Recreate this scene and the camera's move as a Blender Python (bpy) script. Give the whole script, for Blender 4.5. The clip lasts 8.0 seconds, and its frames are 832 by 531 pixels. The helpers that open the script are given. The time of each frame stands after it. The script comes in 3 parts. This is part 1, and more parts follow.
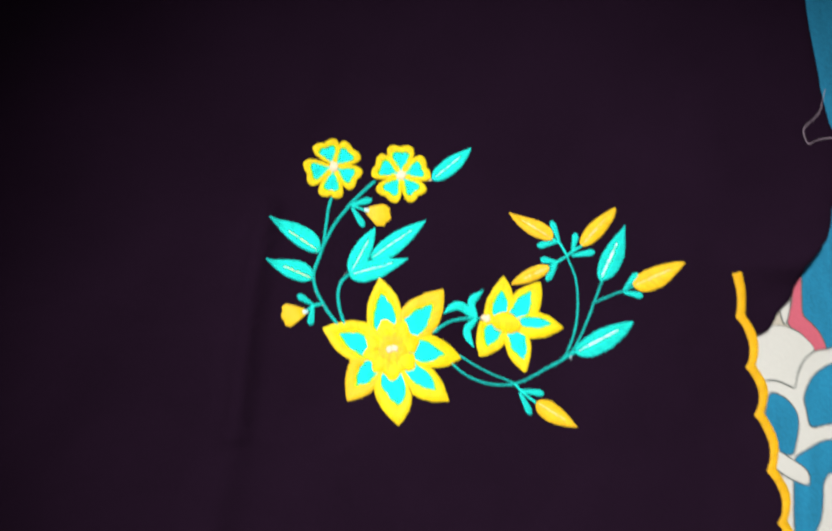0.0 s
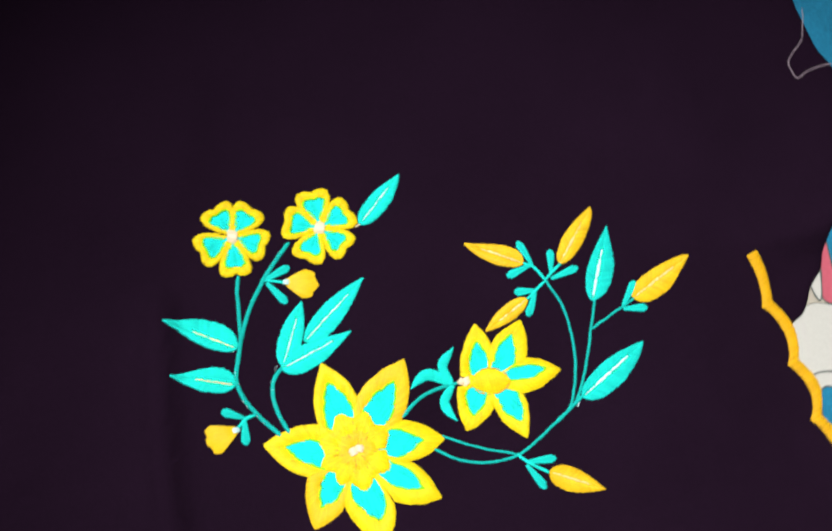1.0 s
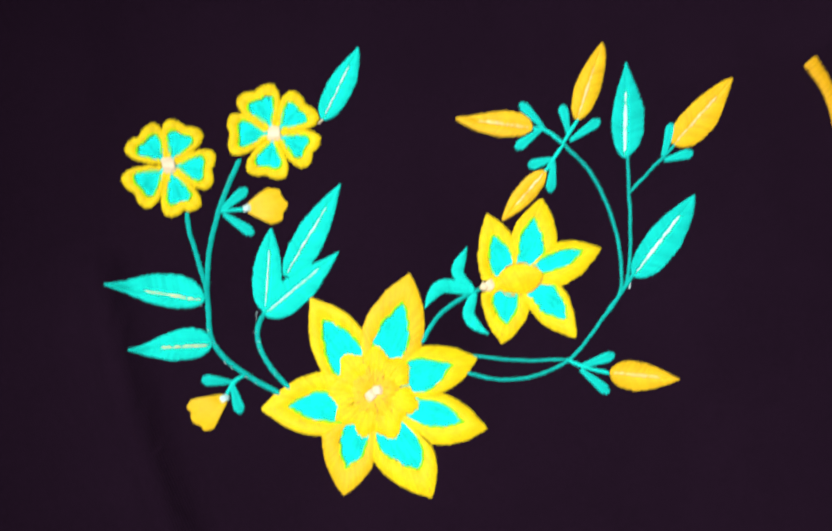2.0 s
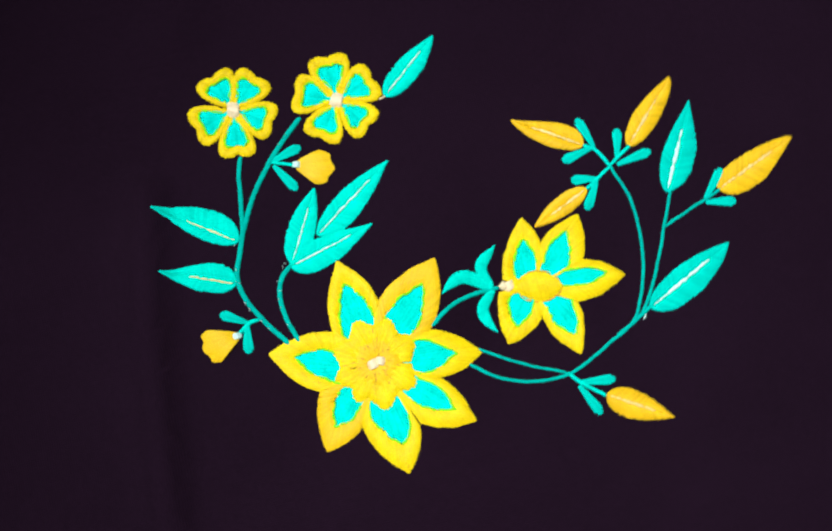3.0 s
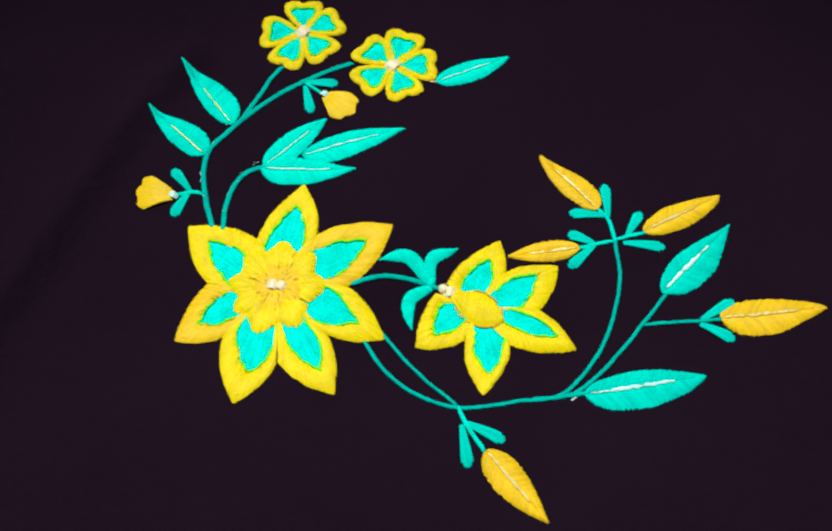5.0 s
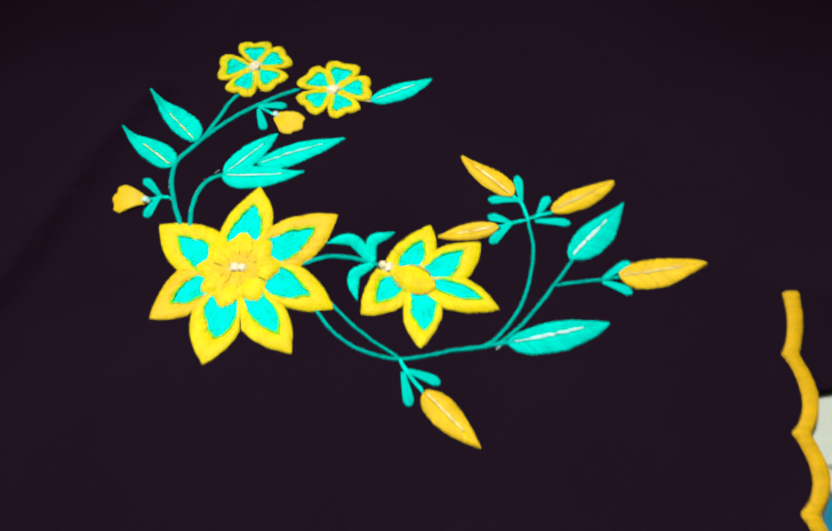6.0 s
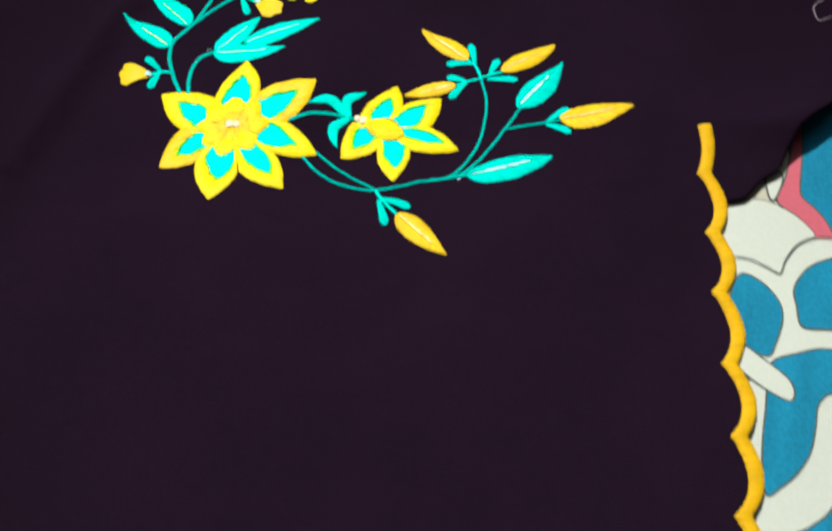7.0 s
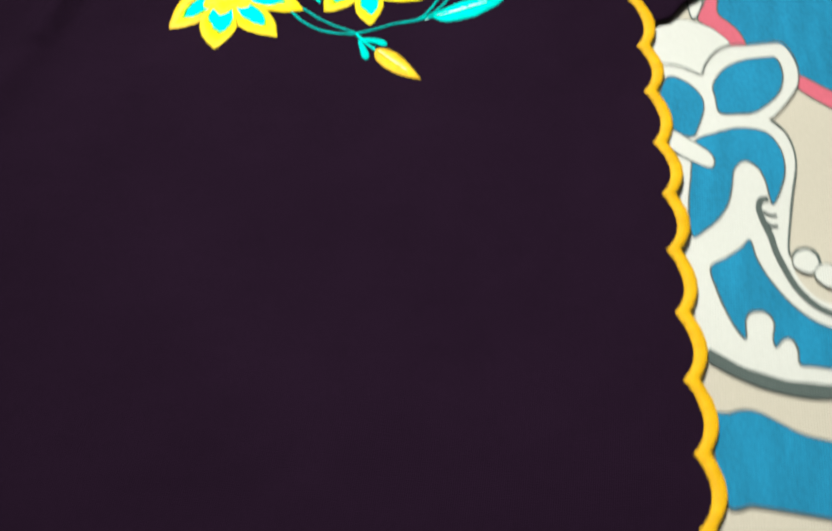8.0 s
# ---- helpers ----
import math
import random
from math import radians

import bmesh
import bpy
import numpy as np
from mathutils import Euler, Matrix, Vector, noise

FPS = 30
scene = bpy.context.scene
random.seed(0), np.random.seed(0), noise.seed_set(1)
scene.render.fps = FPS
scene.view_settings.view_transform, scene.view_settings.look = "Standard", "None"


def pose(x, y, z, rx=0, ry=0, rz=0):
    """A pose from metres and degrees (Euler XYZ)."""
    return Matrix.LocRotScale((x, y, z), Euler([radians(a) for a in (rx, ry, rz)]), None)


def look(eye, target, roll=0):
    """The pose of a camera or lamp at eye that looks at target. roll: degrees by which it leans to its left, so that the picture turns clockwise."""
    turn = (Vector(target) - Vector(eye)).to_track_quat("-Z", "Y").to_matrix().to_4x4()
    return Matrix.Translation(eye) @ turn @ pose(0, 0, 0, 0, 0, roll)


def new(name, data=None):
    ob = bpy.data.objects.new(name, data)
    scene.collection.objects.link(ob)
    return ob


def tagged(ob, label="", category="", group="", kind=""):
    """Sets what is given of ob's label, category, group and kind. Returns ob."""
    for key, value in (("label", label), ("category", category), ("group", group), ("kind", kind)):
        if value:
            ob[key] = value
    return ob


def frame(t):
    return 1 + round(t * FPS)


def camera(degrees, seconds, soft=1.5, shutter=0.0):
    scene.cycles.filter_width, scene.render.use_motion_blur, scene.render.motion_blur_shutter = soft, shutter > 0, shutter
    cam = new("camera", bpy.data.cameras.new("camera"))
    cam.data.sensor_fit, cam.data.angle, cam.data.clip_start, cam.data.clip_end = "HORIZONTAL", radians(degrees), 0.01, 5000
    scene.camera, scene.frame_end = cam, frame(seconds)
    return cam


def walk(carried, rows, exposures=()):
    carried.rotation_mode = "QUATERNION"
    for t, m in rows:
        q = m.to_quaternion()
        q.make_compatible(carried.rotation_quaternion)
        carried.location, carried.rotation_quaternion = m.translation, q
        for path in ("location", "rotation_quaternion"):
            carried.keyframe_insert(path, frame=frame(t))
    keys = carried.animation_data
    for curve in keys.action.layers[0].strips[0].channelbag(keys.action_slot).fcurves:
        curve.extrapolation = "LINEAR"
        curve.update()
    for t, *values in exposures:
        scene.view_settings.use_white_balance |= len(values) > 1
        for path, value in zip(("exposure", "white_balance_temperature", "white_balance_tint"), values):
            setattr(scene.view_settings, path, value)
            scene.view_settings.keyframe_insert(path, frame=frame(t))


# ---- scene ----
# camera, carried by hand over the cloth
cam = camera(53.85, 8.0, soft=2.3, shutter=0.4)
ROWS = [
    (0, -0.0433, -0.0322, 0.4182, 10.18, -7.60, 0.23),
    (0.2, -0.0334, -0.0204, 0.4041, 11.19, -6.49, -0.23),
    (0.5, -0.0205, -0.0060, 0.3812, 11.40, -6.29, -3.37),
    (0.7, -0.0224, 0.0010, 0.3609, 11.84, -6.97, -6.62),
    (1, -0.0203, 0.0127, 0.3356, 11.36, -7.91, -12.92),
    (1.2, -0.0209, 0.0149, 0.3187, 12.19, -7.89, -17.10),
    (1.5, -0.0154, 0.0219, 0.2976, 11.29, -7.64, -21.60),
    (1.8, -0.0106, 0.0189, 0.2792, 8.80, -6.70, -24.62),
    (2, -0.0069, 0.0178, 0.2713, 6.00, -5.75, -23.95),
    (2.2, -0.0052, 0.0165, 0.2660, 3.69, -4.76, -22.83),
    (3.3, 0.0072, -0.0035, 0.2938, 7.58, -2.32, -5.15),
    (3.5, 0.0126, -0.0131, 0.3003, 9.44, -1.91, -0.59),
    (3.8, 0.0166, -0.0275, 0.2963, 12.06, -2.44, 6.57),
    (4, 0.0232, -0.0408, 0.2863, 14.86, -2.11, 11.10),
    (4.2, 0.0335, -0.0534, 0.2739, 17.35, -2.15, 16.01),
    (5.3, 0.0847, -0.0941, 0.2238, 28.79, -0.63, 19.72),
    (5.5, 0.0901, -0.1009, 0.2289, 30.40, -0.81, 18.98),
    (5.8, 0.0923, -0.1188, 0.2395, 32.12, -2.12, 16.87),
    (6, 0.0972, -0.1350, 0.2458, 32.84, -1.42, 15.79),
    (6.3, 0.1043, -0.1557, 0.2513, 32.26, -1.35, 14.75),
    (6.5, 0.1072, -0.1686, 0.2534, 32.36, -1.47, 14.39),
    (6.8, 0.1126, -0.1882, 0.2588, 31.69, -1.50, 13.66),
    (7, 0.1177, -0.2035, 0.2587, 31.43, -1.24, 12.84),
    (7.2, 0.1209, -0.2165, 0.2629, 30.47, -1.46, 12.27),
    (7.4, 0.1226, -0.2300, 0.2663, 30.55, -1.49, 11.52),
    (7.5, 0.1236, -0.2375, 0.2669, 30.91, -1.41, 11.03),
    (7.8, 0.1293, -0.2596, 0.2736, 29.25, -0.62, 9.70),
    (8, 0.1347, -0.2887, 0.2749, 29.44, 0.18, 8.65),
]
walk(cam, [(t, pose(x, y, z, rx, ry, rz)) for t, x, y, z, rx, ry, rz in ROWS], [(0.0, 0.15, 6500, 16), (1.5, 0.08, 6500, 15), (2.2, 0.0, 6500, 12), (3.5, -0.1, 6500, 4), (5.5, -0.2, 6500, -2), (6.5, 0.1, 6500, 0), (7.5, 0.3, 6500, 5), (8.0, 0.44, 6500, 8)])

# light: one small lamp up to the left, an added dim fill overhead and the bounce of an added pale room
world = bpy.data.worlds.new("room_world")
scene.world = world
world.use_nodes = True
world.node_tree.nodes["Background"].inputs[0].default_value = (0.8, 0.86, 1.0, 1)
world.node_tree.nodes["Background"].inputs[1].default_value = 0.03
lamp = bpy.data.lights.new("room_lamp", "SPOT")
lamp.energy, lamp.color, lamp.shadow_soft_size = 204.0, (1.0, 0.98, 0.95), 0.05
# narrow soft cone stands in for lens vignette; no hood is known
lamp.spot_size, lamp.spot_blend = radians(24.0), 1.0
# added fill that lifts the black shadows; no lamp is known up there
glow = bpy.data.lights.new("shadow_fill", "AREA")
glow.size, glow.energy, glow.color = 1.2, 5.0, (0.95, 0.98, 1.0)
new("shadow_fill", glow).matrix_world = look((-0.2, 0.3, 2.45), (-0.2, 0.3, 0.0))
new("room_lamp", lamp).matrix_world = look((-0.48, 0.46, 1.75), (0.115, -0.07, 0.0))

MM = 0.001


# ---- materials ----
def material(name, colour, rough=0.8, specular=0.3, vary=0.15, sheen=0.0, scale=900.0, bump=0.3, island=0.0, stain=60.0, metal=0.0):
    """A surface with fine grain, larger patches and, for stitches, a tone of its own for each strand."""
    m = bpy.data.materials.new(name)
    m.use_nodes = True
    t = m.node_tree
    bsdf = t.nodes["Principled BSDF"]
    bsdf.inputs["Roughness"].default_value = rough
    bsdf.inputs["Specular IOR Level"].default_value = specular
    bsdf.inputs["Sheen Weight"].default_value = sheen
    bsdf.inputs["Metallic"].default_value = metal
    where = t.nodes.new("ShaderNodeTexCoord")
    fine, wide = t.nodes.new("ShaderNodeTexNoise"), t.nodes.new("ShaderNodeTexNoise")
    fine.inputs["Scale"].default_value, wide.inputs["Scale"].default_value = scale, stain
    fine.inputs["Detail"].default_value, wide.inputs["Detail"].default_value = 3, 4
    for n in (fine, wide):
        t.links.new(where.outputs["Object"], n.inputs["Vector"])
    total = t.nodes.new("ShaderNodeMath")
    total.operation = "ADD"
    t.links.new(fine.outputs[0], total.inputs[0])
    t.links.new(wide.outputs[0], total.inputs[1])
    last = total
    if island:
        own = t.nodes.new("ShaderNodeNewGeometry")
        mul = t.nodes.new("ShaderNodeMath")
        mul.operation = "MULTIPLY_ADD"
        t.links.new(own.outputs["Random Per Island"], mul.inputs[0])
        mul.inputs[1].default_value = island
        t.links.new(total.outputs[0], mul.inputs[2])
        last = mul
    span = t.nodes.new("ShaderNodeMapRange")
    span.inputs["From Min"].default_value, span.inputs["From Max"].default_value = 0.6, 1.4 + island
    t.links.new(last.outputs[0], span.inputs["Value"])
    mix = t.nodes.new("ShaderNodeMix")
    mix.data_type = "RGBA"
    t.links.new(span.outputs[0], mix.inputs["Factor"])
    mix.inputs["A"].default_value = (*[c * (1 - vary) for c in colour], 1)
    mix.inputs["B"].default_value = (*[min(1, c * (1 + vary)) for c in colour], 1)
    t.links.new(mix.outputs["Result"], bsdf.inputs["Base Color"])
    lift = t.nodes.new("ShaderNodeBump")
    lift.inputs["Strength"].default_value, lift.inputs["Distance"].default_value = bump, 0.0004
    t.links.new(fine.outputs[0], lift.inputs["Height"])
    t.links.new(lift.outputs[0], bsdf.inputs["Normal"])
    return m


def woven(name, colour, rough, specular, count, vary, sheen, relief, streak=0.0):
    """Plain-weave cloth: two crossing sets of yarns in the relief and the tone."""
    m = material(name, colour, rough, specular, vary, sheen, 700.0, 0.25, 0, 14.0)
    t = m.node_tree
    bsdf, where = t.nodes["Principled BSDF"], t.nodes["Texture Coordinate"]
    first = t.nodes["Bump"]
    if streak:
        stretch = t.nodes.new("ShaderNodeMapping")
        stretch.inputs["Scale"].default_value = (1.0, 0.22, 1.0)
        stretch.inputs["Rotation"].default_value = (0, 0, 0.15)
        t.links.new(where.outputs["Object"], stretch.inputs["Vector"])
        wide = t.nodes["Noise Texture.001"]
        wide.inputs["Scale"].default_value = streak
        t.links.new(stretch.outputs[0], wide.inputs["Vector"])
    for direction in ("X", "Y"):
        wave = t.nodes.new("ShaderNodeTexWave")
        wave.wave_type, wave.bands_direction = "BANDS", direction
        wave.inputs["Scale"].default_value = count
        wave.inputs["Distortion"].default_value = 1.5
        wave.inputs["Detail"].default_value = 2
        t.links.new(where.outputs["Object"], wave.inputs["Vector"])
        b = t.nodes.new("ShaderNodeBump")
        b.inputs["Strength"].default_value, b.inputs["Distance"].default_value = relief, 0.0003
        t.links.new(wave.outputs[1], b.inputs["Height"])
        t.links.new(first.outputs[0], b.inputs["Normal"])
        first = b
    t.links.new(first.outputs[0], bsdf.inputs["Normal"])
    return m


FILL = material("bright_turquoise_thread", (0.0005, 0.80, 0.66), 0.6, 0.0, 0.42, 0.0, 1400, 0.4, 0.4, 190)
GREEN = material("green_fringe_thread", (0.19, 0.80, 0.02), 0.6, 0.02, 0.2, 0.0, 1400, 0.4, 0.5, 150)
EDGE = material("marigold_silk_thread", (0.68, 0.385, 0.008), 0.5, 0.1, 0.22, 0.0, 1400, 0.4, 0.7, 120)
YELLOW = material("yellow_silk_thread", (0.87, 0.63, 0.006), 0.45, 0.12, 0.26, 0.0, 1400, 0.4, 0.5, 170)
GOLD = material("golden_silk_thread", (0.84, 0.54, 0.010), 0.45, 0.16, 0.24, 0.0, 1400, 0.4, 0.8, 150)
BUD = material("amber_silk_thread", (0.82, 0.50, 0.012), 0.45, 0.14, 0.28, 0.0, 1400, 0.4, 0.6, 140)
TEAL = material("turquoise_silk_thread", (0.0006, 0.72, 0.605), 0.6, 0.01, 0.20, 0.0, 1400, 0.4, 0.7, 150)
DEEP = material("green_turquoise_thread", (0.0008, 0.45, 0.39), 0.6, 0.01, 0.22, 0.0, 1400, 0.4, 0.7, 150)
PALE = material("pale_shiny_thread", (0.60, 0.92, 0.86), 0.35, 0.25, 0.18, 0.0, 1400, 0.4, 0.6, 150)
CREAM = material("cream_bead_thread", (0.85, 0.72, 0.48), 0.4, 0.5, 0.15, 0.0, 1400, 0.4, 0.6, 150)
HONEY = material("honey_gloss_thread", (0.88, 0.66, 0.26), 0.3, 0.7, 0.3, 0.0, 1400, 0.4, 0.8, 200)
MID = material("mid_turquoise_thread", (0.0007, 0.60, 0.515), 0.6, 0.01, 0.24, 0.0, 1400, 0.4, 0.7, 150)
BRONZE = material("bronze_crease_thread", (0.60, 0.34, 0.03), 0.5, 0.3, 0.2, 0.0, 1400, 0.4, 0.6, 150)
CLOTH = woven("dark_plum_cotton", (0.0115, 0.0049, 0.0127), 0.95, 0.03, 420.0, 0.18, 0.0, 0.25)
SHEET = woven("cream_printed_cotton", (0.47, 0.44, 0.35), 0.85, 0.2, 320.0, 0.06, 0.0, 0.2)
WHITE = woven("white_print", (0.54, 0.555, 0.50), 0.85, 0.2, 320.0, 0.05, 0.0, 0.2)
BLUE = woven("blue_print", (0.010, 0.185, 0.32), 0.85, 0.2, 320.0, 0.30, 0.0, 0.2, 130.0)
PINK = woven("pink_print", (0.52, 0.11, 0.15), 0.85, 0.2, 320.0, 0.12, 0.0, 0.2)
GREY = woven("grey_green_print", (0.075, 0.10, 0.09), 0.85, 0.2, 320.0, 0.2, 0.0, 0.2)
LINT = material("grey_lint", (0.32, 0.26, 0.30), 0.7, 0.3, 0.15, 0.0, 1400, 0.3, 0, 200)
PAINT = material("pale_wall_paint", (0.52, 0.50, 0.47), 0.7, 0.3, 0.06, 0.0, 120, 0.2, 0, 2.0)
TILE = material("grey_stone_floor", (0.30, 0.28, 0.26), 0.5, 0.4, 0.15, 0.0, 90, 0.15, 0, 3.0)


# ---- helpers ----
def part(name, verts, faces, mat, parent=None, label="", smooth=True):
    me = bpy.data.meshes.new(name)
    me.from_pydata([tuple(v) for v in verts], [], faces)
    if smooth:
        me.polygons.foreach_set("use_smooth", [True] * len(me.polygons))
    me.materials.append(mat)
    me.update()
    ob = new(name, me)
    if parent:
        ob.parent = parent
    return tagged(ob, label)


# soft hollows and swellings of the cloth: height in mm, x and y in mm
SWELLS = [
    (-1.8, -6, 36),
    (2.5, 26, 31),
    (-1.0, 36, -3),
    (1.2, 29, -26),
    (1.3, 3, -38),
    (-2.7, -22, -26),
    (-1.0, -35, 10),
    (-2.3, 59, 38),
    (-0.1, 79, 36),
    (-3.8, 92, 12),
    (1.5, 70, -12),
    (-3.2, 46, -3),
    (2.1, 41, 108),
    (-1.4, -64, 66),
    (4.1, -64, 44),
    (0.9, 17, 67),
    (1.3, 7, 47),
    (-0.1, 128, 69),
    (-1.2, 130, 15),
    (-0.3, 63, 73),
    (-0.5, 122, 78),
    (1.8, 160, 48),
    (-2.5, 97, -40),
    (0.4, -31, 95),
    (0.2, 3, 92),
    (2.4, 187, 40),
    (0.3, 192, -8),
    (-1.6, 196, -33),
    (1.0, 204, -87),
    (1.1, 206, -114),
    (-1.4, 60, -17),
]
SWELL_WIDTH, LEVEL = 16.0, -0.4
SLEEVE_EDGE = [(-900, 203), (9, 203.5), (13, 207.5), (18, 210.5), (23, 213), (26, 216), (30, 220.5), (38, 222), (47, 225), (54, 231), (62, 238), (72, 244), (80, 247), (88, 250), (95, 253.5), (103, 257), (115, 257), (123, 255), (131, 251), (152, 247), (171, 245.5), (191, 243), (207, 242), (320, 232)]
SLEEVE_LIFT = [(8, 0), (16, 0.5), (28, 1.5), (38, 5), (47, 12), (54, 14), (62, 13), (72, 9), (82, 6), (108, 6), (330, 6.5)]


def sleeve_edge(y):
    return float(np.interp(y, [p[0] for p in SLEEVE_EDGE], [p[1] for p in SLEEVE_EDGE]))


def ridge(x, y, ax, ay, bx, by, width, high):
    """A long soft crease from a to b."""
    dx, dy = bx - ax, by - ay
    s = ((x - ax) * dx + (y - ay) * dy) / (dx * dx + dy * dy)
    c = min(1.0, max(0.0, s))
    d = math.hypot(x - ax - c * dx, y - ay - c * dy)
    return high * math.exp(-((d / width) ** 2))


def relief(x, y):
    """Height of the cloth over the table plane, in mm."""
    z = LEVEL
    for high, cx, cy in SWELLS:
        z += high * math.exp(-((x - cx) ** 2 + (y - cy) ** 2) / (2 * SWELL_WIDTH**2))
    z += max(ridge(x, y, -66, 72, -73, 15, 5.8, 7.0), ridge(x, y, -73, 15, -77, -45, 5.8, 7.0), ridge(x, y, -77, -45, -96, -130, 9, 4.0))
    z += ridge(x, y, -66, 72, -40, 150, 12, 2.0) * min(1.0, max(0.0, (y - 85) / 40.0)) + ridge(x, y, -190, -60, -110, 60, 16, 3.0)
    z += ridge(x, y, 120, -330, 60, -130, 22, 1.5) + ridge(x, y, -60, 150, 130, 190, 25, 1.5)
    z += 0.55 * noise.noise(Vector((x * 0.07, y * 0.05, 3.0))) + 0.3 * noise.noise(Vector((x * 0.16, y * 0.13, 8.0)))
    if y > 8:
        lift = float(np.interp(y, [p[0] for p in SLEEVE_LIFT], [p[1] for p in SLEEVE_LIFT]))
        away = (sleeve_edge(y) - x) / (12.0 + min(14.0, max(0.0, (y - 30) * 0.7)))
        z += lift * math.exp(-(away**2))
    return z


def at(p, up=0.0):
    return (p[0] * MM, p[1] * MM, (relief(p[0], p[1]) + up) * MM)


def mixed(a, b, s):
    return (a[0] + (b[0] - a[0]) * s, a[1] + (b[1] - a[1]) * s)


def smooth_line(points, step=0.6, closed=False):
    """A rounded line through the points, in even steps (Catmull-Rom)."""
    p = list(points)
    ring = [p[-1]] + p + [p[0], p[1]] if closed else [(2 * p[0][0] - p[1][0], 2 * p[0][1] - p[1][1])] + p + [(2 * p[-1][0] - p[-2][0], 2 * p[-1][1] - p[-2][1])]
    out = []
    for a, b, c, d in zip(ring, ring[1:], ring[2:], ring[3:]):
        n = max(2, int(math.hypot(c[0] - b[0], c[1] - b[1]) / step))
        for i in range(n):
            s = i / n
            out.append(tuple(0.5 * (2 * b[k] + (c[k] - a[k]) * s + (2 * a[k] - 5 * b[k] + 4 * c[k] - d[k]) * s * s + (3 * b[k] - a[k] - 3 * c[k] + d[k]) * s**3) for k in (0, 1)))
    if not closed:
        out.append(p[-1])
    return out


def along(line, s):
    """The point a share s of the way along a line."""
    f = min(max(s, 0.0), 1.0) * (len(line) - 1)
    i = min(int(f), len(line) - 2)
    return mixed(line[i], line[i + 1], f - i)


class Stitches:
    """Strands of thread, gathered into one mesh."""

    def __init__(self, seed=0):
        self.v, self.f, self.rnd = [], [], random.Random(seed)

    def strand(self, a, b, w0, w1, base=0.25, arch=0.5, n=4, bend=0.0, taper=0.55):
        dx, dy = b[0] - a[0], b[1] - a[1]
        far = math.hypot(dx, dy)
        if far < 0.05:
            return
        nx, ny = -dy / far, dx / far
        k, up = len(self.v), self.rnd.uniform(-0.06, 0.06)
        for i in range(n + 1):
            s = i / n
            hump = 4 * s * (1 - s)
            x, y = a[0] + dx * s + nx * bend * hump, a[1] + dy * s + ny * bend * hump
            w = (w0 + (w1 - w0) * s) * (taper + (1 - taper) * min(1.0, hump * 1.6))
            z = base + arch * min(1.0, hump * 1.3) + up
            self.v += [at((x + nx * w, y + ny * w), z - 0.12), at((x, y), z + 0.5 * w), at((x - nx * w, y - ny * w), z - 0.12)]
        for i in range(n):
            o = k + 3 * i
            self.f += [(o, o + 1, o + 4, o + 3), (o + 1, o + 2, o + 5, o + 4)]

    def between(self, one, two, step=0.5, jag=0.25, base=0.25, arch=0.5, n=4, fat=0.75, ragged=1.0):
        """Satin stitch from line one to line two."""
        long = sum(math.hypot(b[0] - a[0], b[1] - a[1]) for a, b in zip(one, one[1:]))
        long2 = sum(math.hypot(b[0] - a[0], b[1] - a[1]) for a, b in zip(two, two[1:]))
        count = max(6, int(max(long, long2) / step))
        for i in range(count + 1):
            s = i / count
            a, b = along(one, s + self.rnd.uniform(-0.3, 0.3) / count), along(two, s + self.rnd.uniform(-0.3, 0.3) / count)
            far = math.hypot(b[0] - a[0], b[1] - a[1]) + 1e-6
            a = mixed(a, b, self.rnd.uniform(-jag, jag) / far)
            b = mixed(b, a, self.rnd.uniform(-jag, jag) * ragged / far)
            self.strand(a, b, fat * max(0.22, long / count), fat * max(0.22, long2 / count), base, arch, n)

    def rope(self, line, half, base=0.2, arch=0.5, pitch=1.1, reach=3.2):
        """Stem stitch: short slanted stitches that overlap along a line."""
        long = sum(math.hypot(b[0] - a[0], b[1] - a[1]) for a, b in zip(line, line[1:]))
        count = max(3, int(long / pitch))
        for i in range(count):
            s, e = i / count, min(1.0, (i + reach / pitch) / count)
            a, b = along(line, s), along(line, e)
            dx, dy = b[0] - a[0], b[1] - a[1]
            far = math.hypot(dx, dy) + 1e-6
            nx, ny = -dy / far, dx / far
            o = half * 0.42
            self.strand((a[0] + nx * o, a[1] + ny * o), (b[0] - nx * o, b[1] - ny * o), half * 0.62, half * 0.62, base, arch, 4, self.rnd.uniform(-0.1, 0.1), 0.6)

    def ribbon(self, line, widths, ups):
        """One thread of changing width and height, laid along a line."""
        k, n = len(self.v), len(line)
        for i, (x, y) in enumerate(line):
            a, b = line[max(0, i - 1)], line[min(n - 1, i + 1)]
            far = math.hypot(b[0] - a[0], b[1] - a[1]) + 1e-6
            nx, ny, w, up = -(b[1] - a[1]) / far, (b[0] - a[0]) / far, widths[i], ups[i]
            self.v += [at((x + nx * w, y + ny * w), up - 0.12), at((x, y), up + 0.5 * w), at((x - nx * w, y - ny * w), up - 0.12)]
        for i in range(n - 1):
            o = k + 3 * i
            self.f += [(o, o + 1, o + 4, o + 3), (o + 1, o + 2, o + 5, o + 4)]

    def scatter(self, line, half, base, chance):
        """Short uneven stitches along a line, some left out."""
        long = sum(math.hypot(b[0] - a[0], b[1] - a[1]) for a, b in zip(line, line[1:]))
        count = max(4, int(long / 0.9))
        for i in range(count):
            if self.rnd.random() > chance:
                continue
            a, b = along(line, (i - 0.3) / count), along(line, (i + self.rnd.uniform(0.9, 1.9)) / count)
            ox, oy = self.rnd.uniform(-0.35, 0.35), self.rnd.uniform(-0.35, 0.35)
            w = half * self.rnd.uniform(0.6, 1.25)
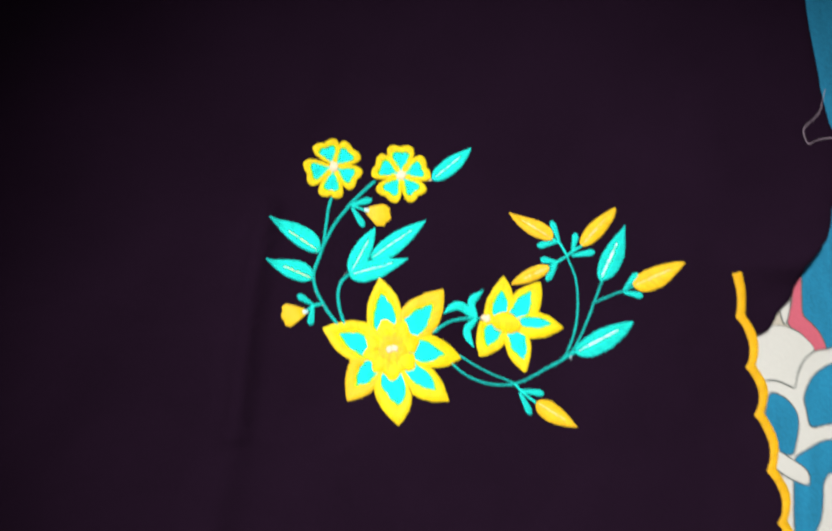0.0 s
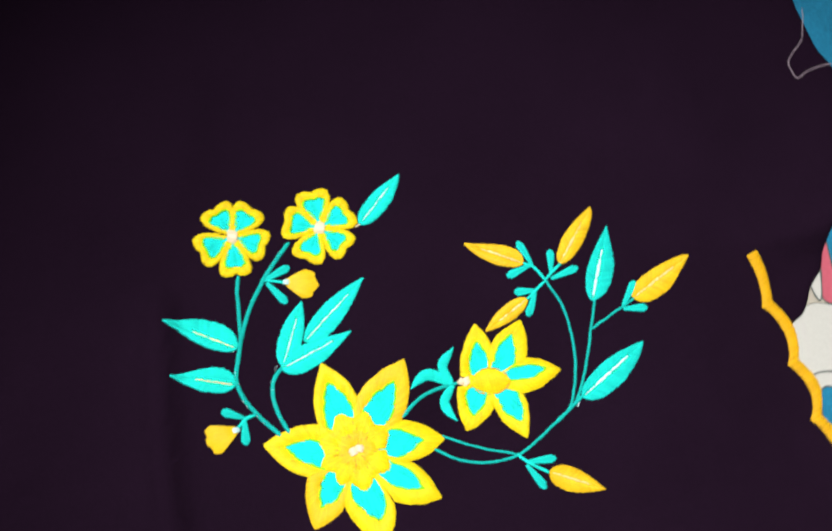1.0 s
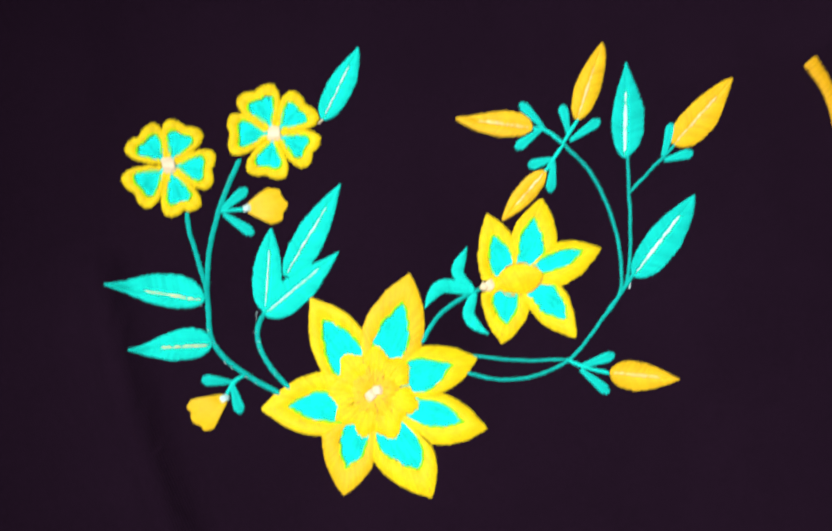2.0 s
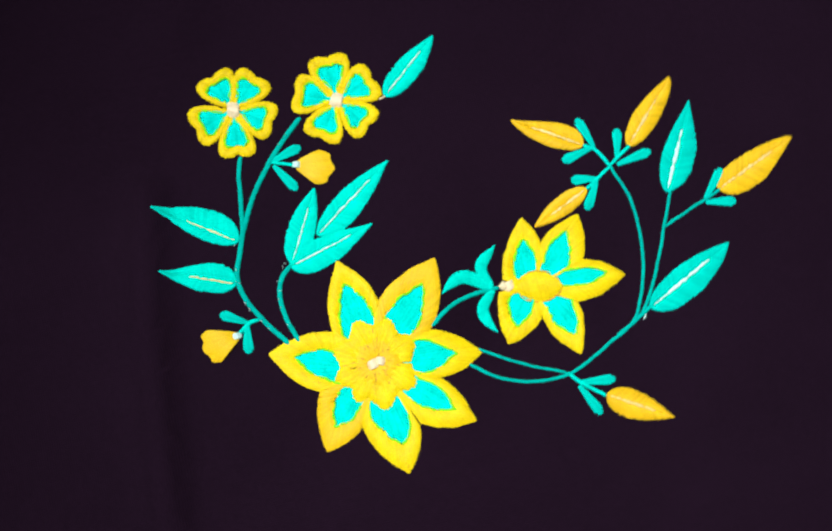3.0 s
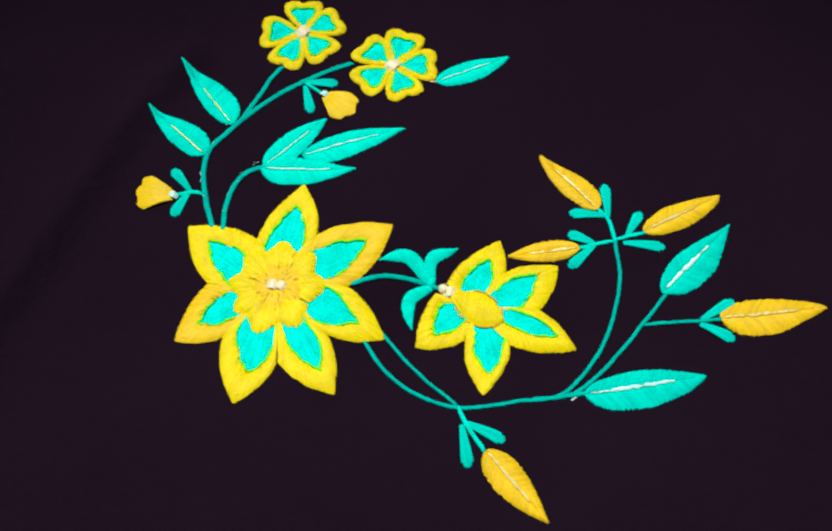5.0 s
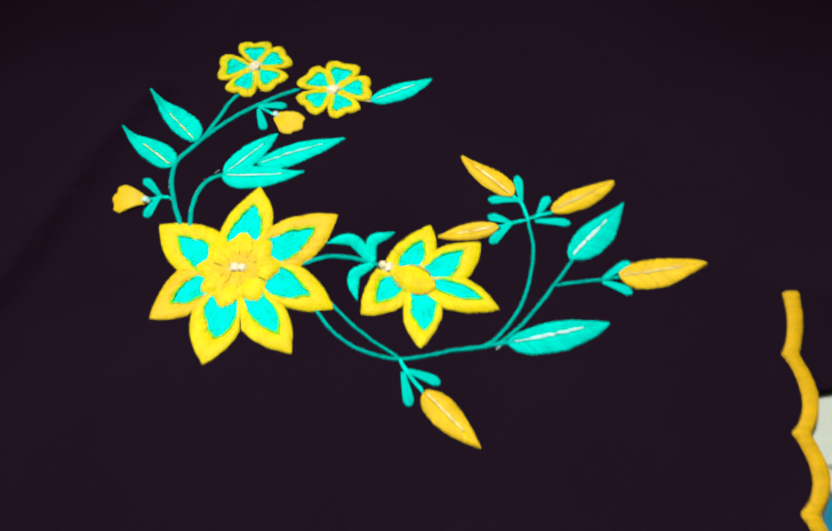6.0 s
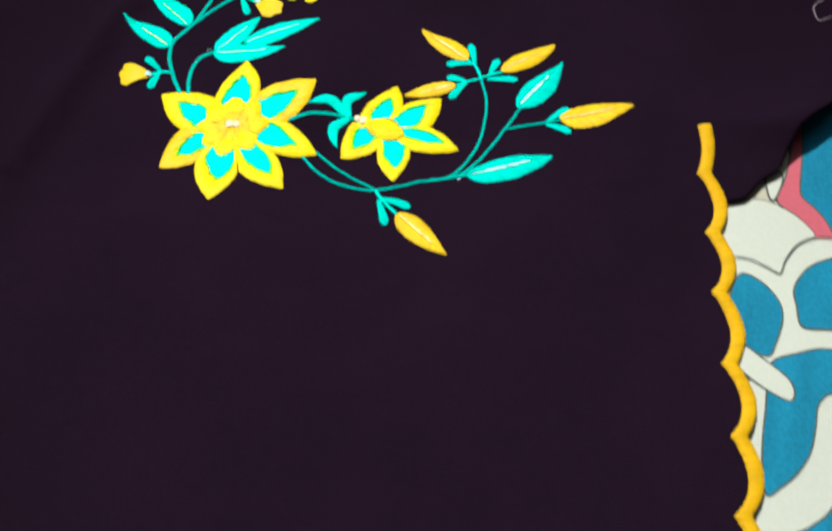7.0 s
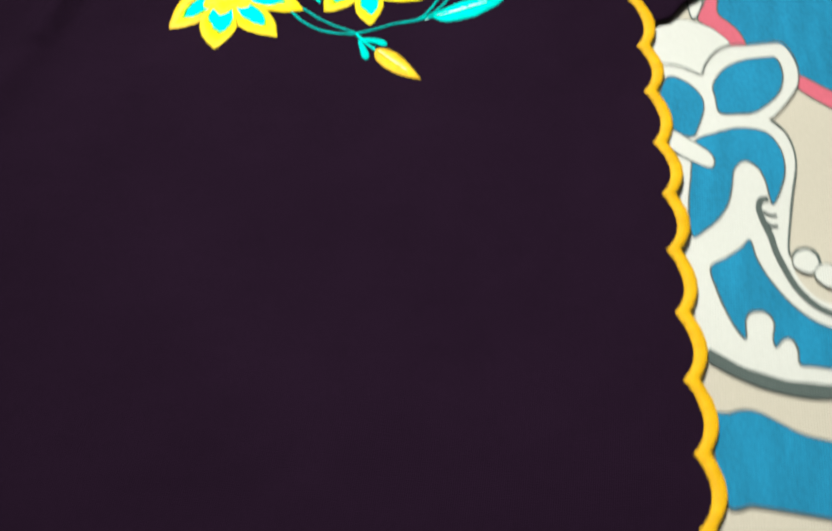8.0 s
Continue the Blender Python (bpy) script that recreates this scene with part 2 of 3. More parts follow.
            self.strand((a[0] + ox, a[1] + oy), (b[0] + 0.6 * ox, b[1] - 0.4 * oy), w, w, base, 0.15, 3, 0.0, 0.5)

    def part(self, name, mat, parent, label=""):
        return part(name, self.v, self.f, mat, parent, label)


# ---- room ----
def slab(name, x0, x1, y0, y1, z0, z1, mat, label):
    v = [(x, y, z) for z in (z0, z1) for y in (y0, y1) for x in (x0, x1)]
    f = [(0, 2, 3, 1), (4, 5, 7, 6), (0, 1, 5, 4), (2, 6, 7, 3), (0, 4, 6, 2), (1, 3, 7, 5)]
    return tagged(part(name, v, f, mat, None, "", False), label, "", "", "structure")


slab("floor", -2.2, 2.2, -2.0, 2.0, -0.12, -0.012, TILE, "plain grey floor under the spread bedsheet")
# unseen ceiling and walls, added to close the space and bounce light
slab("ceiling", -2.2, 2.2, -2.0, 2.0, 2.5, 2.6, PAINT, "unseen pale ceiling, added for bounce light")
slab("wall_north", -2.2, 2.2, 2.0, 2.1, -0.12, 2.5, PAINT, "unseen pale wall, added for bounce light")
slab("wall_south", -2.2, 2.2, -2.1, -2.0, -0.12, 2.5, PAINT, "unseen pale wall, added for bounce light")
slab("wall_east", 2.2, 2.3, -2.0, 2.0, -0.12, 2.5, PAINT, "unseen pale wall, added for bounce light")
slab("wall_west", -2.3, -2.2, -2.0, 2.0, -0.12, 2.5, PAINT, "unseen pale wall, added for bounce light")


# ---- printed bedsheet ----
SHEET_TOP = -4.0


def sheet_mesh():
    v, f = [], []
    nx, ny = 110, 90
    for low in (0, 1):
        for j in range(ny + 1):
            for i in range(nx + 1):
                x, y = -1.1 + 2.2 * i / nx, -1.0 + 2.0 * j / ny
                far = max(0.0, math.hypot(x - 0.2, y) - 0.5)
                z = SHEET_TOP * MM - 0.005 * min(1.0, max(0.0, (0.19 - x) / 0.05)) * (1.0 if abs(y) < 0.45 and x > -0.4 else 0.0) + min(1.0, far * 2) * 0.006 * (noise.noise(Vector((x * 3, y * 3, 1.0))) + 0.55)
                v.append((x, y, max(z, -0.0095) - 0.001 * low))
    size = (nx + 1) * (ny + 1)
    for j in range(ny):
        for i in range(nx):
            a = j * (nx + 1) + i
            f.append((a, a + 1, a + nx + 2, a + nx + 1))
            f.append((size + a, size + a + nx + 1, size + a + nx + 2, size + a + 1))
    rim = [i for i in range(nx + 1)] + [j * (nx + 1) + nx for j in range(1, ny + 1)] + [ny * (nx + 1) + i for i in range(nx - 1, -1, -1)] + [j * (nx + 1) for j in range(ny - 1, 0, -1)]
    for a, b in zip(rim, rim[1:] + rim[:1]):
        f.append((b, a, size + a, size + b))
    return v, f


bedsheet = tagged(part("bedsheet", *sheet_mesh(), SHEET), "cream cotton bedsheet with a large blue, white and pink print", "bedsheet")


def patch(name, points, mat, layer=1, label="", line=0.0, closed=True):
    """A printed patch, with its dark drawn outline where it has one."""
    edge = smooth_line(points, 1.5, closed)
    z = (SHEET_TOP + 0.035 * layer) * MM
    bm = bmesh.new()
    face = bm.faces.new([bm.verts.new((x * MM, y * MM, z)) for x, y in edge])
    face.normal_update()
    if face.calc_area() and sum(a[0] * b[1] - b[0] * a[1] for a, b in zip(edge, edge[1:] + edge[:1])) < 0:
        face.normal_flip()
    bmesh.ops.triangulate(bm, faces=bm.faces[:])
    me = bpy.data.meshes.new(name)
    bm.to_mesh(me)
    bm.free()
    me.materials.append(mat)
    ob = tagged(new(name, me), label)
    ob.parent = bedsheet
    if line:
        stroke("drawn_outline", points, line, GREY, layer + 1, ob, closed)
    return ob


def stroke(name, points, width, mat, layer=2, parent=None, closed=False, label=""):
    """A printed line of a given width in mm, a little uneven."""
    line = smooth_line(points, 1.2, closed)
    v, f, n = [], [], len(line)
    for i, (x, y) in enumerate(line):
        a, b = (line[i - 1], line[(i + 1) % n]) if closed else (line[max(0, i - 1)], line[min(n - 1, i + 1)])
        far = math.hypot(b[0] - a[0], b[1] - a[1]) + 1e-6
        nx, ny = -(b[1] - a[1]) / far, (b[0] - a[0]) / far
        w = width / 2 * (1 + 0.25 * noise.noise(Vector((x * 0.08, y * 0.08, 3.0))))
        v += [((x + nx * w) * MM, (y + ny * w) * MM, (SHEET_TOP + 0.035 * layer) * MM), ((x - nx * w) * MM, (y - ny * w) * MM, (SHEET_TOP + 0.035 * layer) * MM)]
    for i in range(n if closed else n - 1):
        a, b = 2 * i, 2 * ((i + 1) % n)
        f.append((a, a + 1, b + 1, b))
    return part(name, v, f, mat, parent or bedsheet, label, False)


patch("blue_field", [(227, 79.3), (227.6, 27), (230, 18), (238.5, 1)] + [(242.8, 2.7), (258.6, 6.3), (264.5, -10.6), (279.6, -17.9), (295.2, -24.8)] + [(345, -20), (345, 60), (284, 68), (266, 83), (250, 103)], BLUE, 1, "large blue printed field", 0.75)
patch("blue_field", [(226, 130), (262, 115), (290, 92), (340, 75), (350, 300), (215, 300)], BLUE, 3, "large blue printed field", 0.75)
patch("pink_band", [(229.1, 81.7), (228, 57), (226.1, 40.1), (223.9, 28.5), (221.1, 17.4), (229.1, 11.4), (235.6, 2.5), (242.7, 3.5), (240.3, 11.7), (236, 17.3), (230.7, 22.9), (230.7, 33.1), (231.6, 46.2), (231.9, 61.3), (233.4, 82.6)], PINK, 5, "pink printed band", 0.75)
patch("pink_band", [(264.5, -10.6), (279.5, -18.5), (295, -26.4), (293.8, -37), (278.5, -28.8), (263.9, -18.6)], PINK, 7, "pink printed band", 0.75)
patch("pink_band", [(255.3, 99), (266.3, 81.8), (282.5, 66.6), (284.5, 90.9), (267.9, 109), (258.5, 112.6)], PINK, 9, "pink printed band", 0.75)
patch("white_petal", [(199.8, 8.9), (203.2, 11.7), (208.8, 15.1), (215.6, 16.5), (222.4, 14.7), (229.1, 11.1), (235.4, 3.6), (228.9, -2.1), (224.8, -8.3), (221.5, -17.6), (215.7, -15.3), (207.4, -13.7), (200.5, -16.3), (197.9, -2.7)], WHITE, 11, "off-white printed petal", 0.3)
patch("white_petal", [(221.5, -17.6), (223.3, -12), (225.1, -8), (228.9, -2.1), (235.4, 2.5), (242.7, 3.8), (251.2, 6.4), (258.9, 7), (264.2, -4.1), (264, -17), (258.5, -28.7), (249.9, -39), (237.3, -43.8), (226, -42.5)], WHITE, 13, "white printed petal rim", 0)
patch("white_petal", [(200.4, -14.9), (207.4, -13.7), (212.4, -14.3), (216.8, -15.9), (221.5, -17.6), (228.5, -34.6), (227, -46.8), (219, -55.3), (203.2, -53.2)], WHITE, 15, "white printed petal rim", 0)
patch("white_bud", [(216.5, 30.7), (222.1, 32.2), (223.2, 28.7), (221.1, 20.2), (219, 17), (217.2, 20.9)], WHITE, 17, "small white printed bud", 0.75)
patch("white_body", [(271.8, -161.1), (265.8, -161.8), (247.5, -161.9), (234.4, -159.3), (225, -155.6), (219.8, -148.7), (216.7, -133.5), (214.8, -122.1), (211.8, -113), (208.8, -93.3), (208.1, -74.7), (213.2, -61.4), (218.9, -54), (226.9, -44), (239.5, -39.2), (250.8, -39.3), (256.7, -45.5), (259.6, -54.5), (259.8, -64.2), (257.6, -76.8), (255.5, -91.4), (254.1, -102.9), (256.5, -115.9), (262.8, -124.3), (269.1, -126.8), (275.1, -129.3)], WHITE, 19, "white printed ground of a curling motif", 0)
patch("blue_patch", [(206.6, -21.6), (214.8, -22.6), (221.3, -29.5), (222.7, -37), (220.2, -47.8), (217.4, -53.5), (209.6, -50.9), (203.2, -38.3)], BLUE, 21, "rounded blue printed patch", 0.75)
patch("blue_patch", [(227, -22.4), (232.2, -12.4), (241, -5.9), (250.9, -2.8), (255.8, -2.7), (258, -12.8), (254.9, -24.3), (245.4, -35.2), (237.5, -37.8), (229.5, -38.4), (227.7, -30.1)], BLUE, 23, "petal-shaped blue printed patch", 0.75)
patch("blue_patch", [(219, -55.3), (226.9, -50.4), (237.2, -45.9), (248.4, -46.6), (254.1, -54.5), (255.4, -65.6), (252.7, -76.9), (249.4, -84), (248.2, -80.2), (246.9, -72.3), (244, -65.8), (238.7, -63.3), (234.5, -68.6), (233.3, -77), (231.3, -86.7), (226.7, -95.1), (221.3, -101.1), (217.3, -104.4), (215.7, -98.1), (215.7, -85), (216.5, -75.4), (217.3, -64.1)], BLUE, 25, "hooked blue printed patch", 0.75)
patch("white_oval", [(208.2, -51.3), (216.7, -55.6), (224.4, -60.8), (226.5, -65.6), (224.9, -69.2), (218.8, -67.6), (211.1, -63.6), (206.6, -59.1)], WHITE, 27, "narrow white printed oval", 0.75)
patch("blue_patch", [(239.3, -102.7), (241.6, -110.9), (246.2, -119.8), (253.5, -129.1), (260.9, -134.8), (268.1, -137.5), (273.9, -140.5), (272.6, -153.5), (266.5, -153.8), (259.4, -153.8), (254.8, -153.7), (254.5, -147.8), (252.5, -144), (249.6, -144.4), (246.6, -148.1), (245.7, -144.8), (246.5, -138), (243.4, -134), (238.4, -134.8), (236.1, -138.5), (235.8, -146.3), (232.2, -142.4), (228.6, -135.1), (225.8, -127.5), (223.6, -117.7), (230.3, -111.9), (235.6, -106.9)], BLUE, 29, "long curling blue printed patch", 0.75)
patch("blue_patch", [(222.5, -180.3), (228.5, -176.6), (233.8, -174.6), (239.3, -174.8), (246.5, -177.7), (253.6, -180.5), (263.9, -181.8), (273.2, -182.3), (270.2, -209), (261.4, -208.6), (246.3, -208.3), (235.9, -208.1), (226.2, -208.3)], BLUE, 31, "wide blue printed patch", 0.75)
stroke("grey_line", [(200.4, -14.9), (207.4, -13.7), (212.4, -14.3), (216.8, -15.9), (221.5, -17.6), (223.3, -12), (225.1, -8), (228.9, -2.1), (235.4, 2.5), (242.7, 3.8), (251.2, 6.4), (258.9, 7), (264.2, -4.1), (264, -17), (258.5, -28.7), (251.5, -39.1)], 0.6, GREY, 45)
patch("white_oval", [(255.2, -112.2), (256.2, -106.7), (260.5, -104.1), (264.4, -106.4), (265, -111.9), (260.7, -115)], WHITE, 41, "small white printed scroll", 0.45)
patch("white_oval", [(263, -115.8), (265.1, -110.7), (269.2, -109.6), (272.9, -113.2), (271.9, -119.2), (267.3, -119.9)], WHITE, 43, "small white printed scroll", 0.45)
stroke("grey_arc", [(221.2, -154.5), (225.4, -156.8), (234.4, -160.7), (247.4, -163.5), (256.7, -163.7), (265.7, -163), (273.6, -161.8)], 5.4, GREY, 33, None, False, "broad grey-green printed arc")
stroke("grey_curl", [(247.5, -81.7), (244.7, -82.4), (243.4, -86.8), (245, -93), (247.4, -99.2), (249, -106.2), (251.6, -113), (256, -121.8), (262.4, -128.4), (269.9, -131.8)], 2.6, GREY, 34, None, False, "dark grey-green printed curl")
stroke("grey_curl", [(244.8, -88.2), (248, -89.7), (250.5, -89.2)], 1.3, GREY, 35)
stroke("grey_curl", [(245.9, -93.3), (248.3, -94.8), (250.6, -94.3)], 1.3, GREY, 36)
stroke("grey_line", [(250.8, -39.3), (256.7, -45.5), (259.6, -54.5), (259.8, -64.2), (257.6, -76.8), (255.5, -91.4), (254.1, -102.9), (254.6, -107.7), (257.3, -104.7), (261.5, -103), (265, -105.5), (265.9, -110.9)], 0.9, GREY, 37)


# ---- kurta ----
kurta = tagged(new("kurta"), "dark plum cotton kurta with yellow and turquoise embroidery, spread flat", "kurta")

# inner corners of the scalloped edge, from its top end downwards
CUSPS = [(186.9, 42.3), (188.4, 18.7), (193.1, -8.3), (196.9, -33.6), (200.9, -63.0), (204.3, -89.7), (206.0, -116.2), (209.6, -142.3), (212.6, -168.7), (216.0, -195.2), (217.1, -220.9)]
for i in range(8):
    CUSPS.append((CUSPS[-1][0] + 3.0 - 0.2 * i, CUSPS[-1][1] - 26.0))
BAND = 4.4


def scallop_lines():
    inner, outer = [], []
    for k, (a, b) in enumerate(zip(CUSPS, CUSPS[1:])):
        n = 26
        swell = 1.8 if k == 0 else 5.2
        for i in range(n):
            s = i / n
            x, y = mixed(a, b, s)
            f = math.sin(math.pi * min(1.0, s * 1.02)) ** 0.8
            g = math.sin(math.pi * s)
            inner.append((x + swell * f - 0.7, y + 0.8 * (1 - g)))
            outer.append((x + swell * (0.12 + 0.88 * g) + BAND, y + 2.4))
    return inner, outer


INNER, OUTER = scallop_lines()
OUT_Y, OUT_X = [p[1] for p in reversed(OUTER)], [p[0] for p in reversed(OUTER)]


def right_edge(y):
    seam = float(np.interp(y, OUT_Y, OUT_X)) - 0.7
    if y < 8:
        return seam
    s = min(1.0, (y - 8) / 6.0)
    return seam + (sleeve_edge(y) - seam) * s * s * (3 - 2 * s)


def cloth_mesh():
    """The cloth: a sheet with a top, an underside and a turned rim, that follows the relief."""
    rows = [-620 + 8 * i for i in range(46)] + [-252 + 2.6 * i for i in range(174)] + [200 + 8 * i for i in range(15)]
    v, f, nx = [], [], 150
    for low in (0, 1):
        for y in rows:
            x1 = right_edge(y)
            for i in range(nx + 1):
                s = 1 - (1 - i / nx) ** 1.25
                x = -420 + (x1 + 420) * s
                rim = max(0.0, 1 - (x1 - x) / 2.0)
                z = relief(x, y) + 0.25 * noise.noise(Vector((x * 0.03, y * 0.03, 0))) * min(1.0, max(0.0, (-x - 60) / 60.0 + 0.2))
                v.append((x * MM, y * MM, (z - 0.5 * rim - 0.7 * low) * MM))
    w, ny = nx + 1, len(rows)
    size = w * ny
    for j in range(ny - 1):
        for i in range(nx):
            a = j * w + i
            f.append((a, a + 1, a + w + 1, a + w))
            f.append((size + a, size + a + w, size + a + w + 1, size + a + 1))
    rim = list(range(w)) + [j * w + nx for j in range(1, ny)] + [(ny - 1) * w + i for i in range(nx - 1, -1, -1)] + [j * w for j in range(ny - 2, 0, -1)]
    for a, b in zip(rim, rim[1:] + rim[:1]):
        f.append((b, a, size + a, size + b))
    return v, f


part("front_panel", *cloth_mesh(), CLOTH, kurta, "dark plum cotton cloth, softly creased")

edging = Stitches(5)
edging.between(INNER, OUTER, 0.42, 0.2, 0.35, 0.75, 4, 0.8)
edging.part("scalloped_edging", EDGE, kurta, "golden yellow satin-stitched scalloped edging")


def curve_to(a, b, side, bulge):
    """A swelling side of a petal from a to b; side is +1 or -1."""
    dx, dy = b[0] - a[0], b[1] - a[1]
    nx, ny = -dy * side, dx * side
    c = (a[0] + dx * 0.35 + nx * bulge, a[1] + dy * 0.35 + ny * bulge)
    d = (a[0] + dx * 0.80 + nx * bulge * 0.45, a[1] + dy * 0.80 + ny * bulge * 0.45)
    return [tuple((1 - s) ** 3 * a[k] + 3 * s * (1 - s) ** 2 * c[k] + 3 * s * s * (1 - s) * d[k] + s**3 * b[k] for k in (0, 1)) for s in [i / 14 for i in range(15)]]


def star_petal(flower, middle, root, tip, end, fill_root, fill_tip, fill_end, seed):
    """A pointed petal: a yellow border of satin stitch round a turquoise fill."""
    outer = curve_to(root, tip, 1, 0.17) + curve_to(end, tip, -1, 0.17)[-2::-1]
    inner = curve_to(fill_root, fill_tip, 1, 0.19) + curve_to(fill_end, fill_tip, -1, 0.21)[-2::-1]
    inner = [(x + 1.0 * noise.noise(Vector((x * 0.3, y * 0.3, 4.0))), y + 1.0 * noise.noise(Vector((x * 0.3, y * 0.3, 7.0)))) for x, y in inner]
    fill = Stitches(seed)
    foot = [mixed(mixed(fill_root, fill_end, i / 12), middle, 0.36) for i in range(13)]
    fill.between(foot, inner, 0.5, 0.3, 0.2, 0.35, 5, 0.85)
    fill.part("petal_fill", FILL, flower, "turquoise satin-stitched petal heart")
    # added green strands imitate camera colour bleed between fill and border
    line = Stitches(seed + 51)
    line.scatter(inner, 0.34, 0.92, 0.8)
    line.part("colour_fringe", GREEN, flower, "added green strands that imitate a colour fringe")
    border = Stitches(seed + 1)
    a, b = mixed(fill_root, middle, 0.55), mixed(fill_end, middle, 0.55)
    border.between([root] * 2 + outer[:1], [mixed(root, middle, 0.62), mixed(a, fill_root, 0.3), inner[0]], 0.45, 0.3, 0.3, 0.45, 4, 0.9)
    border.between(outer[-1:] + [end] * 2, [inner[-1], mixed(b, fill_end, 0.3), mixed(end, middle, 0.62)], 0.45, 0.3, 0.3, 0.45, 4, 0.9)
    outer = [(x + 0.35 * noise.noise(Vector((x * 0.25, y * 0.25, 1.0))), y + 0.35 * noise.noise(Vector((x * 0.25, y * 0.25, 9.0)))) for x, y in outer]
    border.between(outer, inner, 0.42, 0.16, 0.32, 0.6, 4, 1.0, 4.0)
    # brownish shading of some borders, painted in as bronze stitches
    if seed in (102, 110, 112, 108, 144, 148):
        shade = Stitches(seed + 71)
        for _ in range(26):
            u = shade.rnd.uniform(0.05, 0.6)
            k = shade.rnd.uniform(0.25, 0.75)
            a, b = mixed(along(outer, u), along(inner, u), k), mixed(along(outer, u + 0.035), along(inner, u + 0.035), k + shade.rnd.uniform(-0.1, 0.1))
            shade.strand(a, b, shade.rnd.uniform(0.08, 0.22), 0.08, 0.92, 0.12, 3)
        shade.part("shade_stitch", BRONZE, flower, "short bronze stitches that paint in shading")
    border.part("petal_border", GOLD if seed in (102, 110) else YELLOW, flower, "yellow satin-stitched petal border")


def knot(name, p, size, mat, parent, label, seed=0, turn=0.0, base=0.7):
    """A small raised knot: one thread wound to and fro."""
    k = Stitches(seed)
    line, ups = [], []
    for i in range(7):
        a = turn + k.rnd.uniform(-0.3, 0.3)
        o = (i - 3) / 3 * size * 0.55
        c = (p[0] - math.sin(turn) * o, p[1] + math.cos(turn) * o)
        r = size * math.sqrt(max(0.2, 1 - (o / size) ** 2)) * (1 if i % 2 else -1)
        for s in (-1.0, -0.5, 0.0, 0.5, 1.0):
            line.append((c[0] + math.cos(a) * r * s, c[1] + math.sin(a) * r * s))
            ups.append(base + 0.9 * (1 - s * s))
    k.ribbon(line, [size * 0.28] * len(line), ups)
    return k.part(name, mat, parent, label)


def large_flower():
    c = (-0.1, 0.1)
    middle = Stitches(11)
    lobes = [(0.35, 14.6, 0.50), (1.12, 14.9, 0.42), (1.85, 15.2, 0.40), (2.62, 15.0, 0.46), (3.38, 14.4, 0.44), (4.05, 14.2, 0.40), (4.74, 15.6, 0.42), (5.55, 14.8, 0.48)]
    for turn, reach, wide in lobes:
        for i in range(34):
            s = (i + middle.rnd.uniform(-0.4, 0.4)) / 33 * 2 - 1
            a = turn + wide * s
            p = reach * (1 - 0.20 * abs(s) ** 2.4 + 0.05 * math.cos(5 * s)) * middle.rnd.uniform(0.97, 1.02)
            o = middle.rnd.choice((4.5, 6.0, 8.0)) * middle.rnd.uniform(0.8, 1.1)
            middle.strand((c[0] + math.cos(a) * p, c[1] + math.sin(a) * p), (c[0] + math.cos(turn + 0.85 * wide * s) * o, c[1] + math.sin(turn + 0.85 * wide * s) * o), 0.46, 0.36, 0.72, 0.5 + 0.25 * (1 - s * s), 5)
    flower = middle.part("flower", YELLOW, kurta, "large embroidered yellow flower with seven pointed turquoise-filled petals")
    heart = Stitches(12)
    for i in range(120):
        a = 2 * math.pi * (i + heart.rnd.uniform(-0.4, 0.4)) / 120
        p, o = 8.4 * (1 + 0.10 * math.cos(5 * a + 1)) * heart.rnd.uniform(0.85, 1.1), heart.rnd.uniform(0.6, 2.2)
        heart.strand((c[0] + math.cos(a) * p, c[1] + math.sin(a) * p), (c[0] + math.cos(a + 0.1) * o, c[1] + math.sin(a + 0.1) * o), 0.42, 0.26, 1.0, 0.45, 5)
    heart.part("flower_heart", GOLD, flower, "golden inner ring of stitches")
    # shading in the clefts and round the knot, painted in with bronze strands
    dark = Stitches(13)
    for k, (turn, reach, wide) in enumerate(lobes):
        cleft = turn + wide * 0.98
        for _ in range(7 if k in (1, 3, 5) else 3):
            a, r = cleft + dark.rnd.gauss(0, 0.10), dark.rnd.uniform(5.5, 10.5)
            q = r + dark.rnd.uniform(1.2, 2.6)
            dark.strand((c[0] + math.cos(a) * r, c[1] + math.sin(a) * r), (c[0] + math.cos(a) * q, c[1] + math.sin(a) * q), dark.rnd.uniform(0.12, 0.34), 0.12, 1.2, 0.3, 3)
    for _ in range(26):
        a, r = dark.rnd.uniform(0, 2 * math.pi), dark.rnd.uniform(1.6, 5.5)
        dark.strand((c[0] + math.cos(a) * r, c[1] + math.sin(a) * r), (c[0] + math.cos(a) * (r + 1.8), c[1] + math.sin(a) * (r + 1.8)), dark.rnd.uniform(0.12, 0.3), 0.1, 1.5, 0.25, 3)
    dark.part("shade_stitch", BRONZE, flower, "short bronze stitches that paint in shading")
    knot("knot", (c[0] - 1.3, c[1] - 0.3), 1.9, CREAM, flower, "cream thread knot", 17, 0.2, 1.3)
    knot("knot", (c[0] + 1.5, c[1] + 0.3), 1.7, CREAM, flower, "cream thread knot", 18, -0.2, 1.3)
